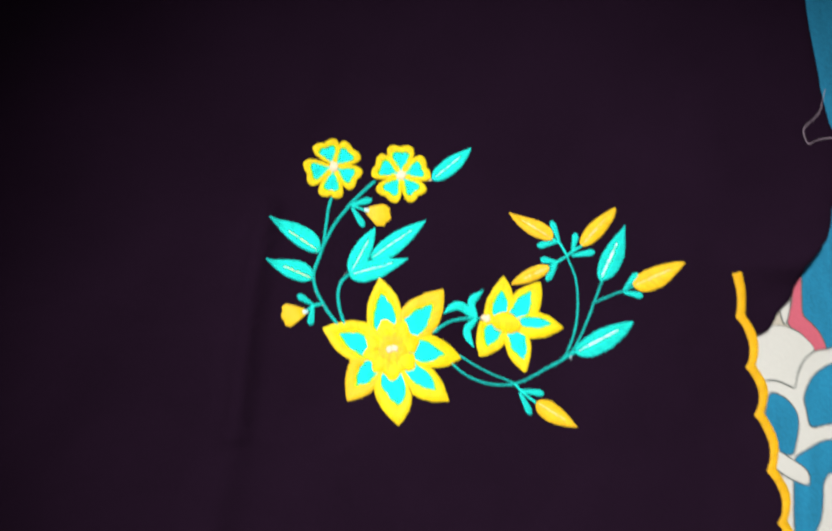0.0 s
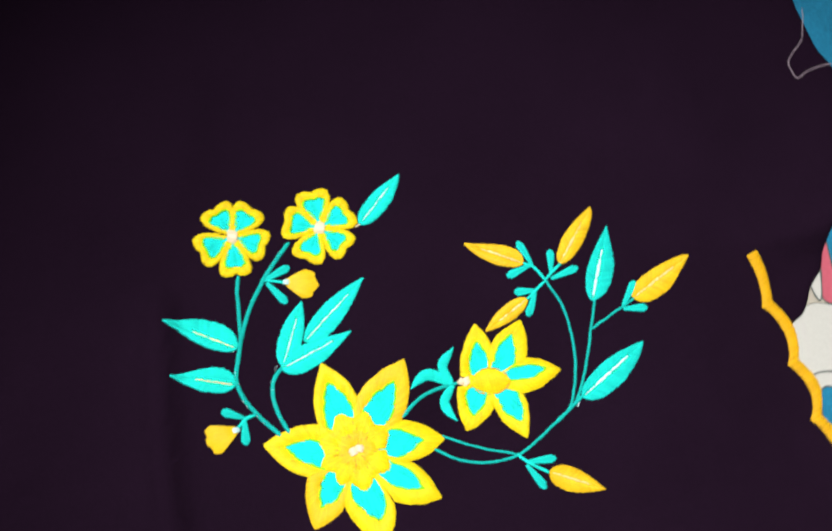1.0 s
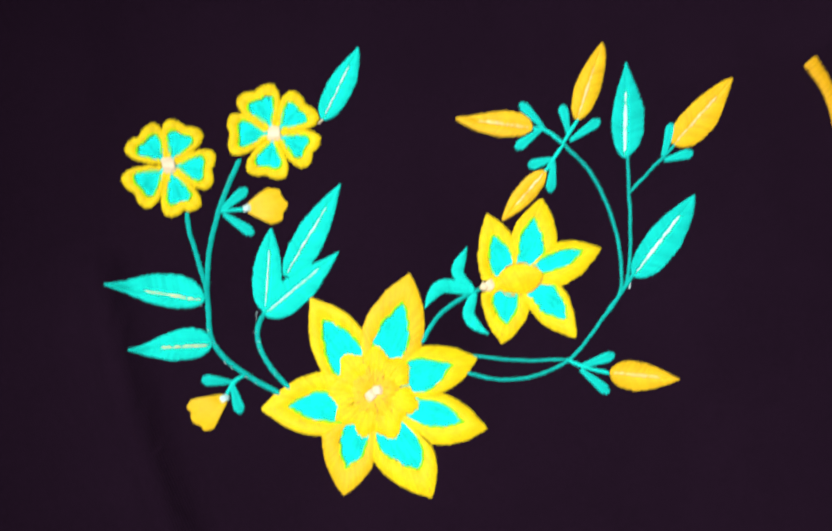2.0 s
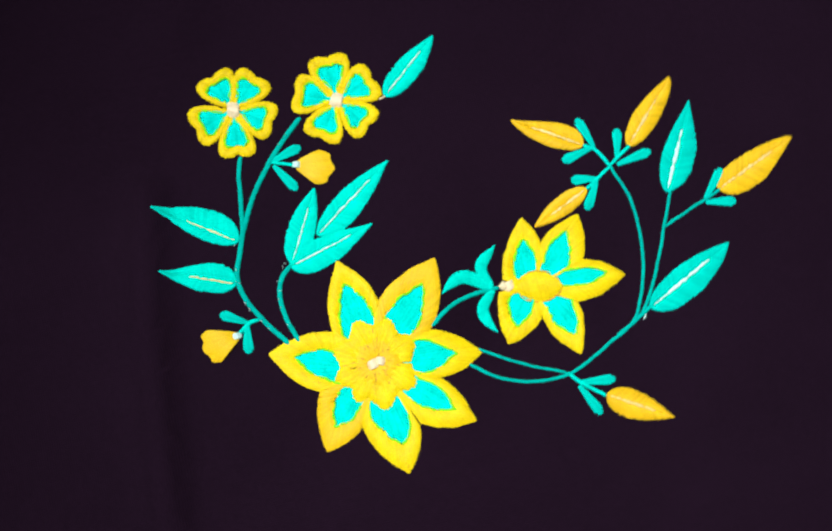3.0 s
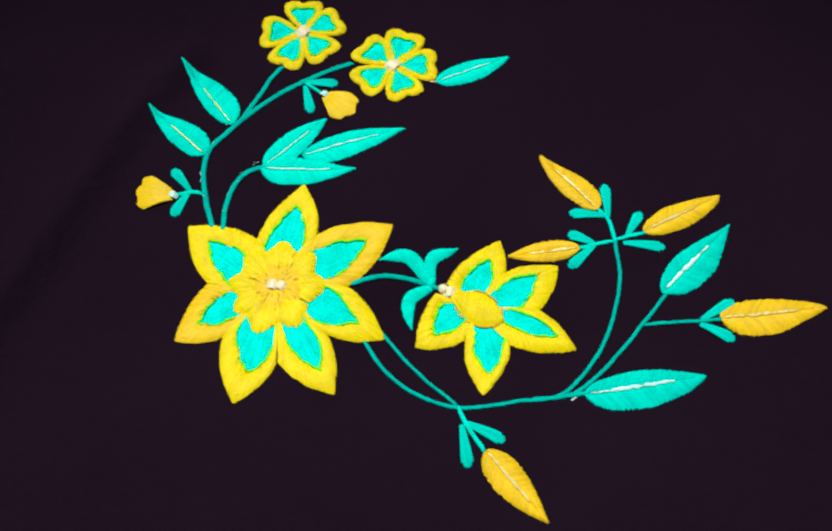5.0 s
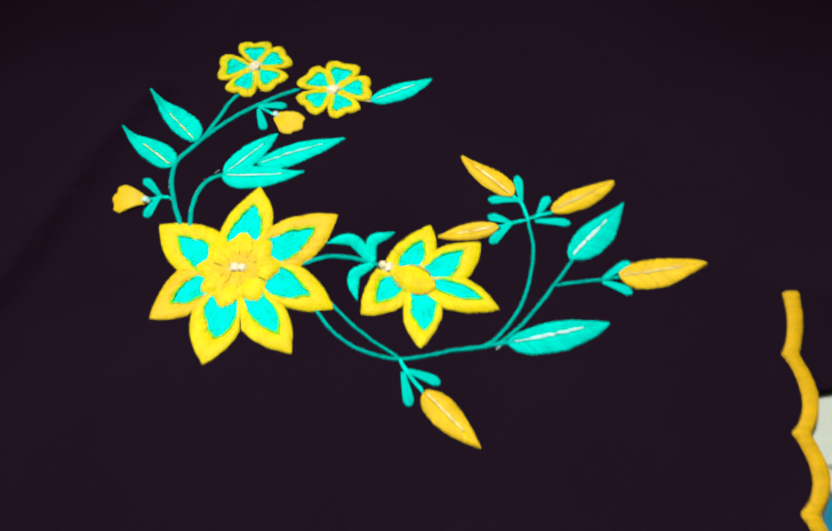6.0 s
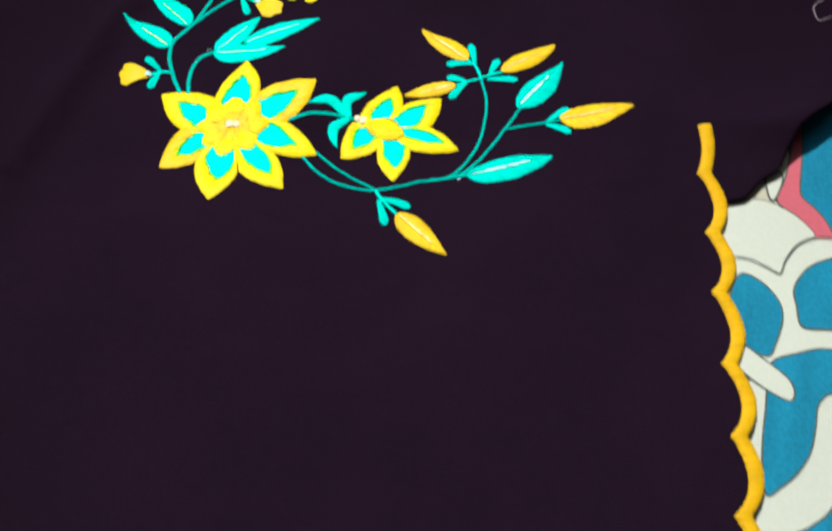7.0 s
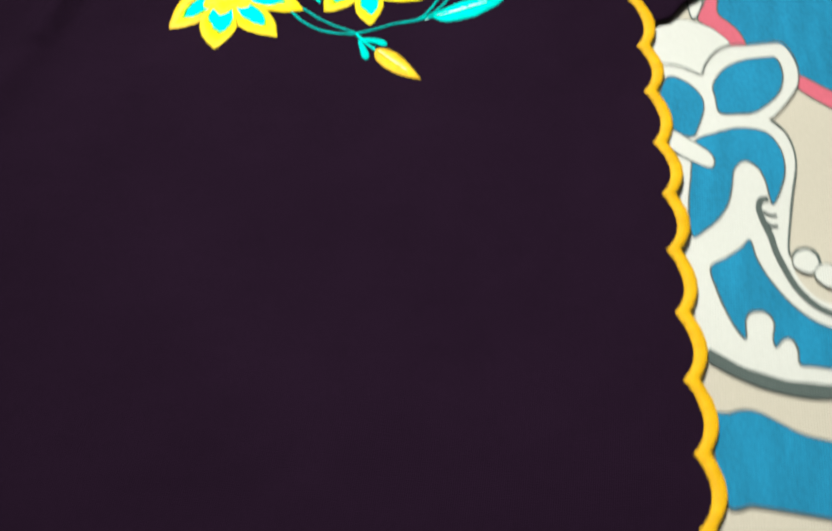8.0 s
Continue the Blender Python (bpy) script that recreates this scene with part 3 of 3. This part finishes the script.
    for i, p in enumerate((
        ((-12.6, 12.5), (-6.7, 36.9), (4.5, 20.5), (-8.8, 9.5), (-5.6, 29), (1.5, 16.1)),
        ((4.5, 20.5), (26.7, 31.1), (20.3, 7.5), (4.8, 12.8), (20.5, 23.4), (13.7, 7.6)),
        ((20.3, 7.2), (36.4, -3.9), (20.6, -9.2), (11.5, 4.9), (27.6, -2), (13.5, -6.2)),
        ((20.6, -9.8), (29.2, -26.2), (10.8, -22.8), (12.9, -7.6), (23, -20.8), (8.4, -13.2)),
        ((10.2, -23.6), (3.6, -38.4), (-8.9, -20.1), (7.6, -19.4), (3.3, -28.6), (-5.4, -14.5)),
        ((-8.9, -20.1), (-22.1, -26), (-20.8, -6), (-8.3, -13.5), (-18.1, -19), (-14, -6.9)),
        ((-21.1, -5.6), (-35.4, 10.3), (-12.6, 13.1), (-13.1, -4.3), (-27.1, 7.5), (-13.4, 6.1)),
    )):
        star_petal(flower, c, *p, 100 + 2 * i)


def star_flower():
    c = (58.6, 14.9)
    middle = Stitches(21)
    ox, oy = c[0] + 1.9, c[1] - 0.2
    for i in range(44):
        s = (i + 0.5) / 44 * 2 - 1
        h = 5.4 * math.sqrt(1 - s * s) * (1.0 if s > -0.3 else 1 - 0.30 * (-0.3 - s)) * middle.rnd.uniform(0.95, 1.05)
        x, y = ox + 7.9 * s, oy - 0.09 * 7.9 * s
        middle.strand((x - 0.7, y + h), (x + 0.7, y - h), 0.36, 0.36, 0.55, 1.1, 6)
    for i in range(9):
        s = i / 8 * 2 - 1
        middle.strand((50.6, 16.9 + 0.5 * s), (ox - 5.0, oy + 0.5 + 3.2 * s), 0.3, 0.42, 0.75, 0.5, 4)
    flower = middle.part("flower", YELLOW, kurta, "embroidered yellow flower with five pointed turquoise-filled petals")
    ring = Stitches(22)
    ring.scatter([(ox + 8.0 * math.cos(a / 6), oy + 5.5 * math.sin(a / 6) - 0.7 * math.cos(a / 6)) for a in range(-17, 13)], 0.26, 1.0, 0.75)
    ring.part("centre_outline", BRONZE, flower, "thin bronze outline stitch")
    knot("knot", (50.6, 17.0), 1.9, CREAM, flower, "cream thread knot", 23, 0.2)
    knot("knot", (48.2, 17.4), 1.4, CREAM, flower, "cream thread knot", 24, 0.9)
    for i, p in enumerate((
        ((48.6, 19.6), (59.7, 39.5), (64.3, 29.2), (53.1, 19.6), (58.3, 32.2), (61.5, 22.6)),
        ((64.3, 29.2), (79.7, 36.9), (77.9, 20.8), (63.5, 21.9), (74.3, 32.1), (71.4, 18.9)),
        ((77.9, 20.8), (92.2, 12.8), (72.9, 7), (69.7, 17.4), (86, 15.2), (69.2, 13.3)),
        ((72.9, 7), (70.1, -11.2), (60, 3.4), (70, 9.1), (69.6, -4.5), (61.7, 7.2)),
        ((59.4, 3.5), (46.4, -3), (46.6, 15.3), (58.3, 10.2), (50.3, 2.2), (50.5, 13.3)),
    )):
        star_petal(flower, c, *p, 140 + 2 * i)


RIM = [(0.10, 0.08), (0.40, 0.325), (0.72, 0.465), (0.94, 0.43), (1.01, 0.26), (0.99, 0.10), (0.955, 0.0)]
HEART = [(0.24, 0.035), (0.38, 0.14), (0.55, 0.255), (0.70, 0.30), (0.785, 0.18), (0.755, 0.0)]


def round_flower(c, petals, label, seed):
    """A small flower of five notched petals round a cream knot."""
    flower = knot("flower", c, 2.5, CREAM, kurta, label, seed, 1.2)
    for i, (turn, reach, wide) in enumerate(petals):
        ca, sa = math.cos(radians(turn)), math.sin(radians(turn))

        def lay(shape, side):
            return [(c[0] + reach * (u * ca - side * w * wide * sa), c[1] + reach * (u * sa + side * w * wide * ca)) for u, w in shape]

        outer = smooth_line(lay(RIM, 1) + lay(RIM[:-1], -1)[::-1], 0.6)
        inner = smooth_line(lay(HEART, 1) + lay(HEART[:-1], -1)[::-1], 0.5)
        fill = Stitches(seed + 3 * i)
        foot = [(c[0] + reach * (0.09 * ca - w * sa), c[1] + reach * (0.09 * sa + w * ca)) for w in (0.03, 0.0, -0.03)]
        fill.between(foot, inner, 0.5, 0.2, 0.2, 0.35, 4, 0.9)
        fill.part("petal_fill", FILL, flower, "turquoise heart of the petal")
        # green colour bleed round the fill, imitated by added strands
        line = Stitches(seed + 3 * i + 2)
        line.scatter(inner, 0.3, 0.80, 0.8)
        line.part("colour_fringe", GREEN, flower, "added green strands that imitate a colour fringe")
        border = Stitches(seed + 3 * i + 1)
        border.between(outer, inner, 0.42, 0.22, 0.3, 0.5, 4, 0.85)
        border.part("petal_border", YELLOW, flower, "yellow satin-stitched petal border")


def blade(name, base, tip, left, right, mat, vein, label, vein_label, seed, bow=0.0, shift=0.10, reach=0.78, port=(0.62, 0.88), starboard=(0.62, 0.88), fat=0.24):
    """A leaf or bud in fishbone stitch, with a line of thread down its middle."""
    dx, dy = tip[0] - base[0], tip[1] - base[1]
    far = math.hypot(dx, dy)
    nx, ny = -dy / far, dx / far

    def rib(u):
        h = bow * 4 * u * (1 - u)
        return (base[0] + dx * u + nx * h, base[1] + dy * u + ny * h)

    def edge(u, half):
        m, n = port if half > 0 else starboard
        w = half * (max(u, 0) ** m) * (max(0, 1 - u) ** n) / ((m / (m + n)) ** m * (n / (m + n)) ** n)
        w *= 1 + 0.07 * noise.noise(Vector((u * 4.0, seed * 1.7, half)))
        p = rib(u)
        return (p[0] + nx * w, p[1] + ny * w)

    body = Stitches(seed)
    count = int(far / 0.34)
    for half in (left, -right):
        for i in range(count + 1):
            u = i / count
            a, b = rib(max(0.0, u - shift * (1 - u * 0.4))), edge(min(1.0, u + body.rnd.uniform(-0.25, 0.25) / count), half * body.rnd.uniform(0.96, 1.05))
            body.strand(a, b, 0.32, 0.42, 0.25, 0.55, 4, 0.0, 0.85)
    leaf = body.part(name, mat, kurta, label)
    # the vein's gloss is painted in: pale colour, uneven widths for broken glints
    line = Stitches(seed + 1)
    points, widths, n = [], [], max(8, int(far * reach / 0.9))
    for i in range(n + 1):
        u = 0.03 + (reach - 0.03) * i / n
        p, o = rib(u), line.rnd.uniform(-0.16, 0.16)
        swell = 0.65 + 0.6 * math.sin(math.pi * i / n)
        points.append((p[0] + nx * o, p[1] + ny * o))
        widths.append(fat * swell * line.rnd.choice((0.25, 0.8, 1.0, 1.0, 1.3)) if 0 < i < n else 0.04)
    line.ribbon(points, widths, [1.0] * len(points))
    line.part("vein", vein, leaf, vein_label)


def sepal(base, tip, wide, seed):
    """A small club of parallel strands that widens to a round end."""
    s = Stitches(seed)
    dx, dy = tip[0] - base[0], tip[1] - base[1]
    far = math.hypot(dx, dy)
    nx, ny = -dy / far, dx / far
    for k in (-1, -0.5, 0, 0.5, 1):
        short = 1 - 0.12 * k * k
        s.strand((base[0] + nx * k * 0.35, base[1] + ny * k * 0.35), (base[0] + dx * short + nx * k * wide * 0.66, base[1] + dy * short + ny * k * wide * 0.66), 0.35, wide * 0.46, 0.3, 0.5, 6, 0.0, 0.75)
    s.part("sepal", MID, kurta, "small turquoise stitched sepal")


def crescent(points, wide, seed):
    """A curved, tapering sepal in satin stitch."""
    line = smooth_line(points, 0.6)
    s = Stitches(seed)
    one, two = [], []
    for i, p in enumerate(line):
        a, b = line[max(0, i - 1)], line[min(len(line) - 1, i + 1)]
        far = math.hypot(b[0] - a[0], b[1] - a[1]) + 1e-6
        nx, ny = -(b[1] - a[1]) / far, (b[0] - a[0]) / far
        u = i / (len(line) - 1)
        w = wide * (0.2 + 0.8 * math.sin(math.pi * min(1, u * 0.62 + 0.12))) * (1 - u**6)
        q = line[max(0, i - 2)]
        one.append((q[0] + nx * w, q[1] + ny * w))
        two.append((p[0] - nx * w, p[1] - ny * w))
    s.between(one, two, 0.4, 0.1, 0.25, 0.5, 4, 0.9)
    s.part("sepal", TEAL, kurta, "curved turquoise stitched sepal")


def stem(points, half, mat, seed):
    s = Stitches(seed)
    line = smooth_line(points, 0.6)
    for i in range(2, len(line) - 2):
        x, y = line[i]
        line[i] = (x + 0.45 * noise.noise(Vector((x * 0.16, y * 0.16, seed))), y + 0.45 * noise.noise(Vector((x * 0.16, y * 0.16, seed + 50.0))))
    s.rope(line, half)
    s.part("stem", mat, kurta, "turquoise stem in twisted stem stitch")


def tulip_bud(base, top, wide, flare, seed):
    """A bell-shaped bud with a lobed rim, fanned out from its foot."""
    dx, dy = top[0] - base[0], top[1] - base[1]
    nx, ny = -dy / math.hypot(dx, dy), dx / math.hypot(dx, dy)
    rim, foot = [], []
    for i in range(41):
        v = i / 20 - 1
        u = flare + (1 - flare) * math.cos(v * 1.42) + 0.035 * math.cos(3 * math.pi * v)
        w = wide / 2 * math.sin(v * 1.5)
        rim.append((base[0] + dx * u + nx * w, base[1] + dy * u + ny * w))
        foot.append((base[0] + dx * 0.06 + nx * v * 1.3, base[1] + dy * 0.06 + ny * v * 1.3))
    s = Stitches(seed)
    s.between(foot, rim, 0.22, 0.2, 0.3, 0.7, 5, 1.5)
    bud = s.part("tulip_bud", GOLD, kurta, "small yellow bell-shaped embroidered bud")
    knot("knot", mixed(base, top, 0.05), 1.3, PALE, bud, "pale thread knot", seed + 1, math.atan2(dy, dx))


# stems first, then what grows on them
for i, (half, mat, points) in enumerate((
    (0.95, DEEP, [(-32.6, 79), (-34.9, 65.7), (-36.6, 52.3), (-39.2, 43.2)]),
    (1.05, DEEP, [(-9.9, 88.8), (-23.1, 74.8), (-32.8, 60.5), (-38.8, 45.2), (-40.6, 35.3), (-36.3, 23.5), (-28.1, 12.1)]),
    (1.0, DEEP, [(-22.2, 39.1), (-27.6, 32.2), (-27.6, 22.4), (-24.4, 12.1)]),
    (0.9, DEEP, [(21.1, 8.3), (30.8, 15.1), (46.6, 17.1)]),
    (0.6, DEEP, [(35.5, -2.5), (48.8, -10.0), (64.0, -16.6)]),
    (0.7, DEEP, [(31.0, -6.9), (40.9, -13.8), (52.4, -17.3), (65.9, -16.8), (80.0, -9.7), (91.4, -3.3), (97.3, 8.8), (100.2, 22.6), (98.9, 38.5), (94.3, 51.5)]),
    (0.7, DEEP, [(84.1, -7.4), (94.6, -1.5), (102.5, 10.7), (109, 26.4), (113.6, 38.7)]),
    (0.7, TEAL, [(-22.7, 74.8), (-14.7, 72.4)]),
    (0.8, TEAL, [(-36.2, 22.5), (-40.5, 21.6), (-43.9, 18.4)]),
    (0.75, TEAL, [(94.3, 51.5), (90.1, 58.2), (86, 60.6)]),
    (0.75, TEAL, [(94.3, 51.5), (102.9, 57.5)]),
    (0.75, TEAL, [(94.3, 51.5), (88.6, 48), (84.1, 45)]),
    (0.65, DEEP, [(109.5, 26.4), (117.8, 30.3), (125.4, 33.3), (131.5, 36)]),
    (0.8, TEAL, [(64.0, -16.6), (67.7, -20.6), (75.5, -26.8)]),
    (0.8, DEEP, [(92.4, -3.3), (98.4, 0.4), (102.0, 2.5)]),
)):
    stem(points, half, mat, 300 + i)
for i, points in enumerate((
    [(44.2, 17.5), (34.8, 22.9), (26.5, 18.7)],
    [(44.2, 18), (41.8, 25.3), (48.3, 31.9)],
    [(44.2, 16.6), (39.6, 10.1), (43.4, 1.8)],
)):
    crescent(points, (2.5, 2.2, 2.2)[i], 330 + i)
for i, (base, tip) in enumerate((
    ((-22.7, 74.8), (-11.5, 78.5)),
    ((-21.9, 73.7), (-15.4, 63.7)),
    ((-40.5, 22), (-48.7, 26.6)),
    ((-40.7, 21.6), (-41.9, 11.6)),
    ((90.2, 58.6), (86.1, 70.4)),
    ((89.2, 59.1), (77.9, 56.3)),
    ((97.4, 54.2), (99.6, 64.1)),
    ((96.9, 51.5), (109.7, 54)),
    ((88.6, 48), (79.6, 49.1)),
    ((88.6, 47.6), (83.1, 37.7)),
    ((125.4, 33.7), (133.4, 43)),
    ((125.4, 32.2), (136.1, 30.6)),
    ((67.3, -20.6), (79.9, -21.9)),
    ((66.9, -21.6), (72.5, -32.7)),
)):
    sepal(base, tip, 1.72, 340 + i)
blade("leaf", (20.9, 90.5), (41.5, 108.5), 4.0, 4.6, TEAL, PALE, "turquoise embroidered leaf with a pale vein", "shiny thread vein, its glints painted as pale colour", 200, 0.0, 0.1, .74, (0.6, 1.05), (0.6, 0.8), .22)
blade("leaf", (-38.5, 49.9), (-64, 66.2), 3.8, 6.6, TEAL, HONEY, "turquoise embroidered leaf with a pale vein", "shiny thread vein, its glints painted as pale colour", 202, 0.0, 0.1, .62, (0.65, 1.2), (0.55, 1.05), .24)
blade("leaf", (-41.8, 35.7), (-64.8, 44.1), 4.2, 5.6, TEAL, HONEY, "turquoise embroidered leaf with a pale vein", "shiny thread vein, its glints painted as pale colour", 204, 0.0, 0.1, .62, (0.6, 1.0), (0.5, 1.3), .26)
blade("leaf", (-21.8, 39.1), (-9.5, 63.2), 4.8, 4.4, TEAL, PALE, "turquoise embroidered leaf with a pale vein", "shiny thread vein, its glints painted as pale colour", 206, 0.0, 0.1, .74, (0.6, 0.9), (0.6, 0.9), .22)
blade("leaf", (-11.4, 47), (17.3, 67.7), 4.4, 5.4, TEAL, PALE, "turquoise embroidered leaf with a pale vein", "shiny thread vein, its glints painted as pale colour", 208, 0.0, 0.1, .74, (0.72, 1.0), (0.68, 1.15), .22)
blade("leaf", (-22.4, 38.1), (7.7, 47), 4.4, 5.6, TEAL, PALE, "turquoise embroidered leaf with a pale vein", "shiny thread vein, its glints painted as pale colour", 210, 0.0, 0.1, .74, (0.6, 1.2), (0.55, 1.05), .22)
blade("leaf", (112.3, 38.8), (127.6, 69.4), 4.6, 6.8, MID, PALE, "turquoise embroidered leaf with a pale vein", "shiny thread vein, its glints painted as pale colour", 212, 0.0, 0.1, .68, (0.75, 1.35), (0.68, 1.1), .46)
blade("leaf", (98.3, -0.3), (130.4, 16.7), 4.6, 6.7, MID, PALE, "turquoise embroidered leaf with a pale vein", "shiny thread vein, its glints painted as pale colour", 214, 0.0, 0.1, .74, (0.6, 0.9), (0.55, 0.8), .42)
blade("bud", (86, 60.6), (63, 74.1), 4.0, 4.8, BUD, HONEY, "golden yellow embroidered flower bud", "thread line down the bud, its gloss painted as pale colour", 216, 0.0, 0.13, 0.72, (0.6, 0.75), (0.45, 1.25), 0.38)
blade("bud", (102.3, 57.5), (122.5, 79.1), 4.0, 4.4, BUD, HONEY, "golden yellow embroidered flower bud", "thread line down the bud, its gloss painted as pale colour", 218, 0.0, 0.13, 0.72, (0.6, 1.0), (0.5, 0.6), 0.38)
blade("bud", (84.1, 45), (63.8, 35.5), 3.2, 3.6, BUD, HONEY, "golden yellow embroidered flower bud", "thread line down the bud, its gloss painted as pale colour", 220, 0.0, 0.13, 0.72, (0.6, 0.9), (0.6, 0.9), 0.38)
blade("bud", (130.9, 36), (160, 49), 4.6, 6.5, BUD, HONEY, "golden yellow embroidered flower bud", "thread line down the bud, its gloss painted as pale colour", 222, 0.0, 0.13, 0.72, (0.32, 0.62), (0.6, 1.1), 0.38)
blade("bud", (75.9, -26.6), (97.8, -39.2), 4.4, 5.2, BUD, HONEY, "golden yellow embroidered flower bud", "thread line down the bud, its gloss painted as pale colour", 224, 0.0, 0.13, 0.72, (0.6, 1.1), (0.55, 1.0), 0.38)
tulip_bud((-14.7, 72.6), (-1.9, 68.7), 12.0, 0.58, 400)
tulip_bud((-43.9, 18.4), (-56.1, 15.6), 11.4, 0.72, 410)
round_flower((-31.8, 95.4), [(112, 14.5, 1.02), (46, 14.8, 0.99), (-29, 14.6, 0.98), (-95, 16.6, 0.82), (-163, 15.2, 1.0)], "small embroidered yellow flower with five notched turquoise-filled petals", 500)
round_flower((3.9, 92.2), [(91, 16.6, 0.92), (21, 15.4, 1.0), (-50, 15.0, 0.92), (-124, 15.0, 0.98), (158, 15.2, 1.0)], "small embroidered yellow flower with five notched turquoise-filled petals", 540)
large_flower()
star_flower()


# loose ends of thread, and painted glints on the stems
def loose(points, half, mat, name, label, up, parent=None):
    line = smooth_line(points, 0.8)
    s = Stitches(7)
    for a, b in zip(line, line[1:]):
        s.strand(a, mixed(a, b, 1.25), half, half, up, 0.0, 1, 0.0, 1.0)
    return s.part(name, mat, parent, label)


tagged(loose([(249.2, 152.6), (246.4, 143.7), (243.5, 137.2), (235.6, 129.4), (235.8, 123.7), (237.7, 120.1), (242.8, 122.2), (250.4, 123.2), (257.6, 122.9)], 0.22, LINT, "loose_thread", "", 0.6), "thin pale loose thread lying across the sleeve edge", "thread")
loose([(96.5, -0.5), (95.8, -2.2), (94.9, -3.6)], 0.22, PALE, "thread_end_and_glint", "short pale thread end", 0.5, kurta)
loose([(20.9, 90.5), (19.7, 90.1), (18.7, 89.7)], 0.3, CREAM, "thread_end_and_glint", "short pale thread end", 0.5, kurta)
# glints on the stems, painted as tiny pale strands
for run, seed in (([(-38.5, 50.9), (-39.9, 43.2), (-40.4, 37.3), (-39.8, 28.4), (-32.4, 17.6)], 61), ([(-22.8, 41.1), (-26.7, 36.2), (-27.8, 25.4), (-26.6, 17.5)], 62), ([(-13.1, 85.9), (-19.1, 80)], 63)):
    bits, line = Stitches(seed), smooth_line(run, 0.6)
    for _ in range(16):
        u = bits.rnd.random()
        a, b = along(line, u), along(line, u + bits.rnd.uniform(0.01, 0.03))
        o = bits.rnd.uniform(-0.9, 0.6)
        bits.strand((a[0] + o, a[1]), (b[0] + o, b[1]), 0.13, 0.09, 0.85, 0.15, 2)
    bits.part("thread_end_and_glint", PALE, kurta, "pale strands that paint glints along the stem")
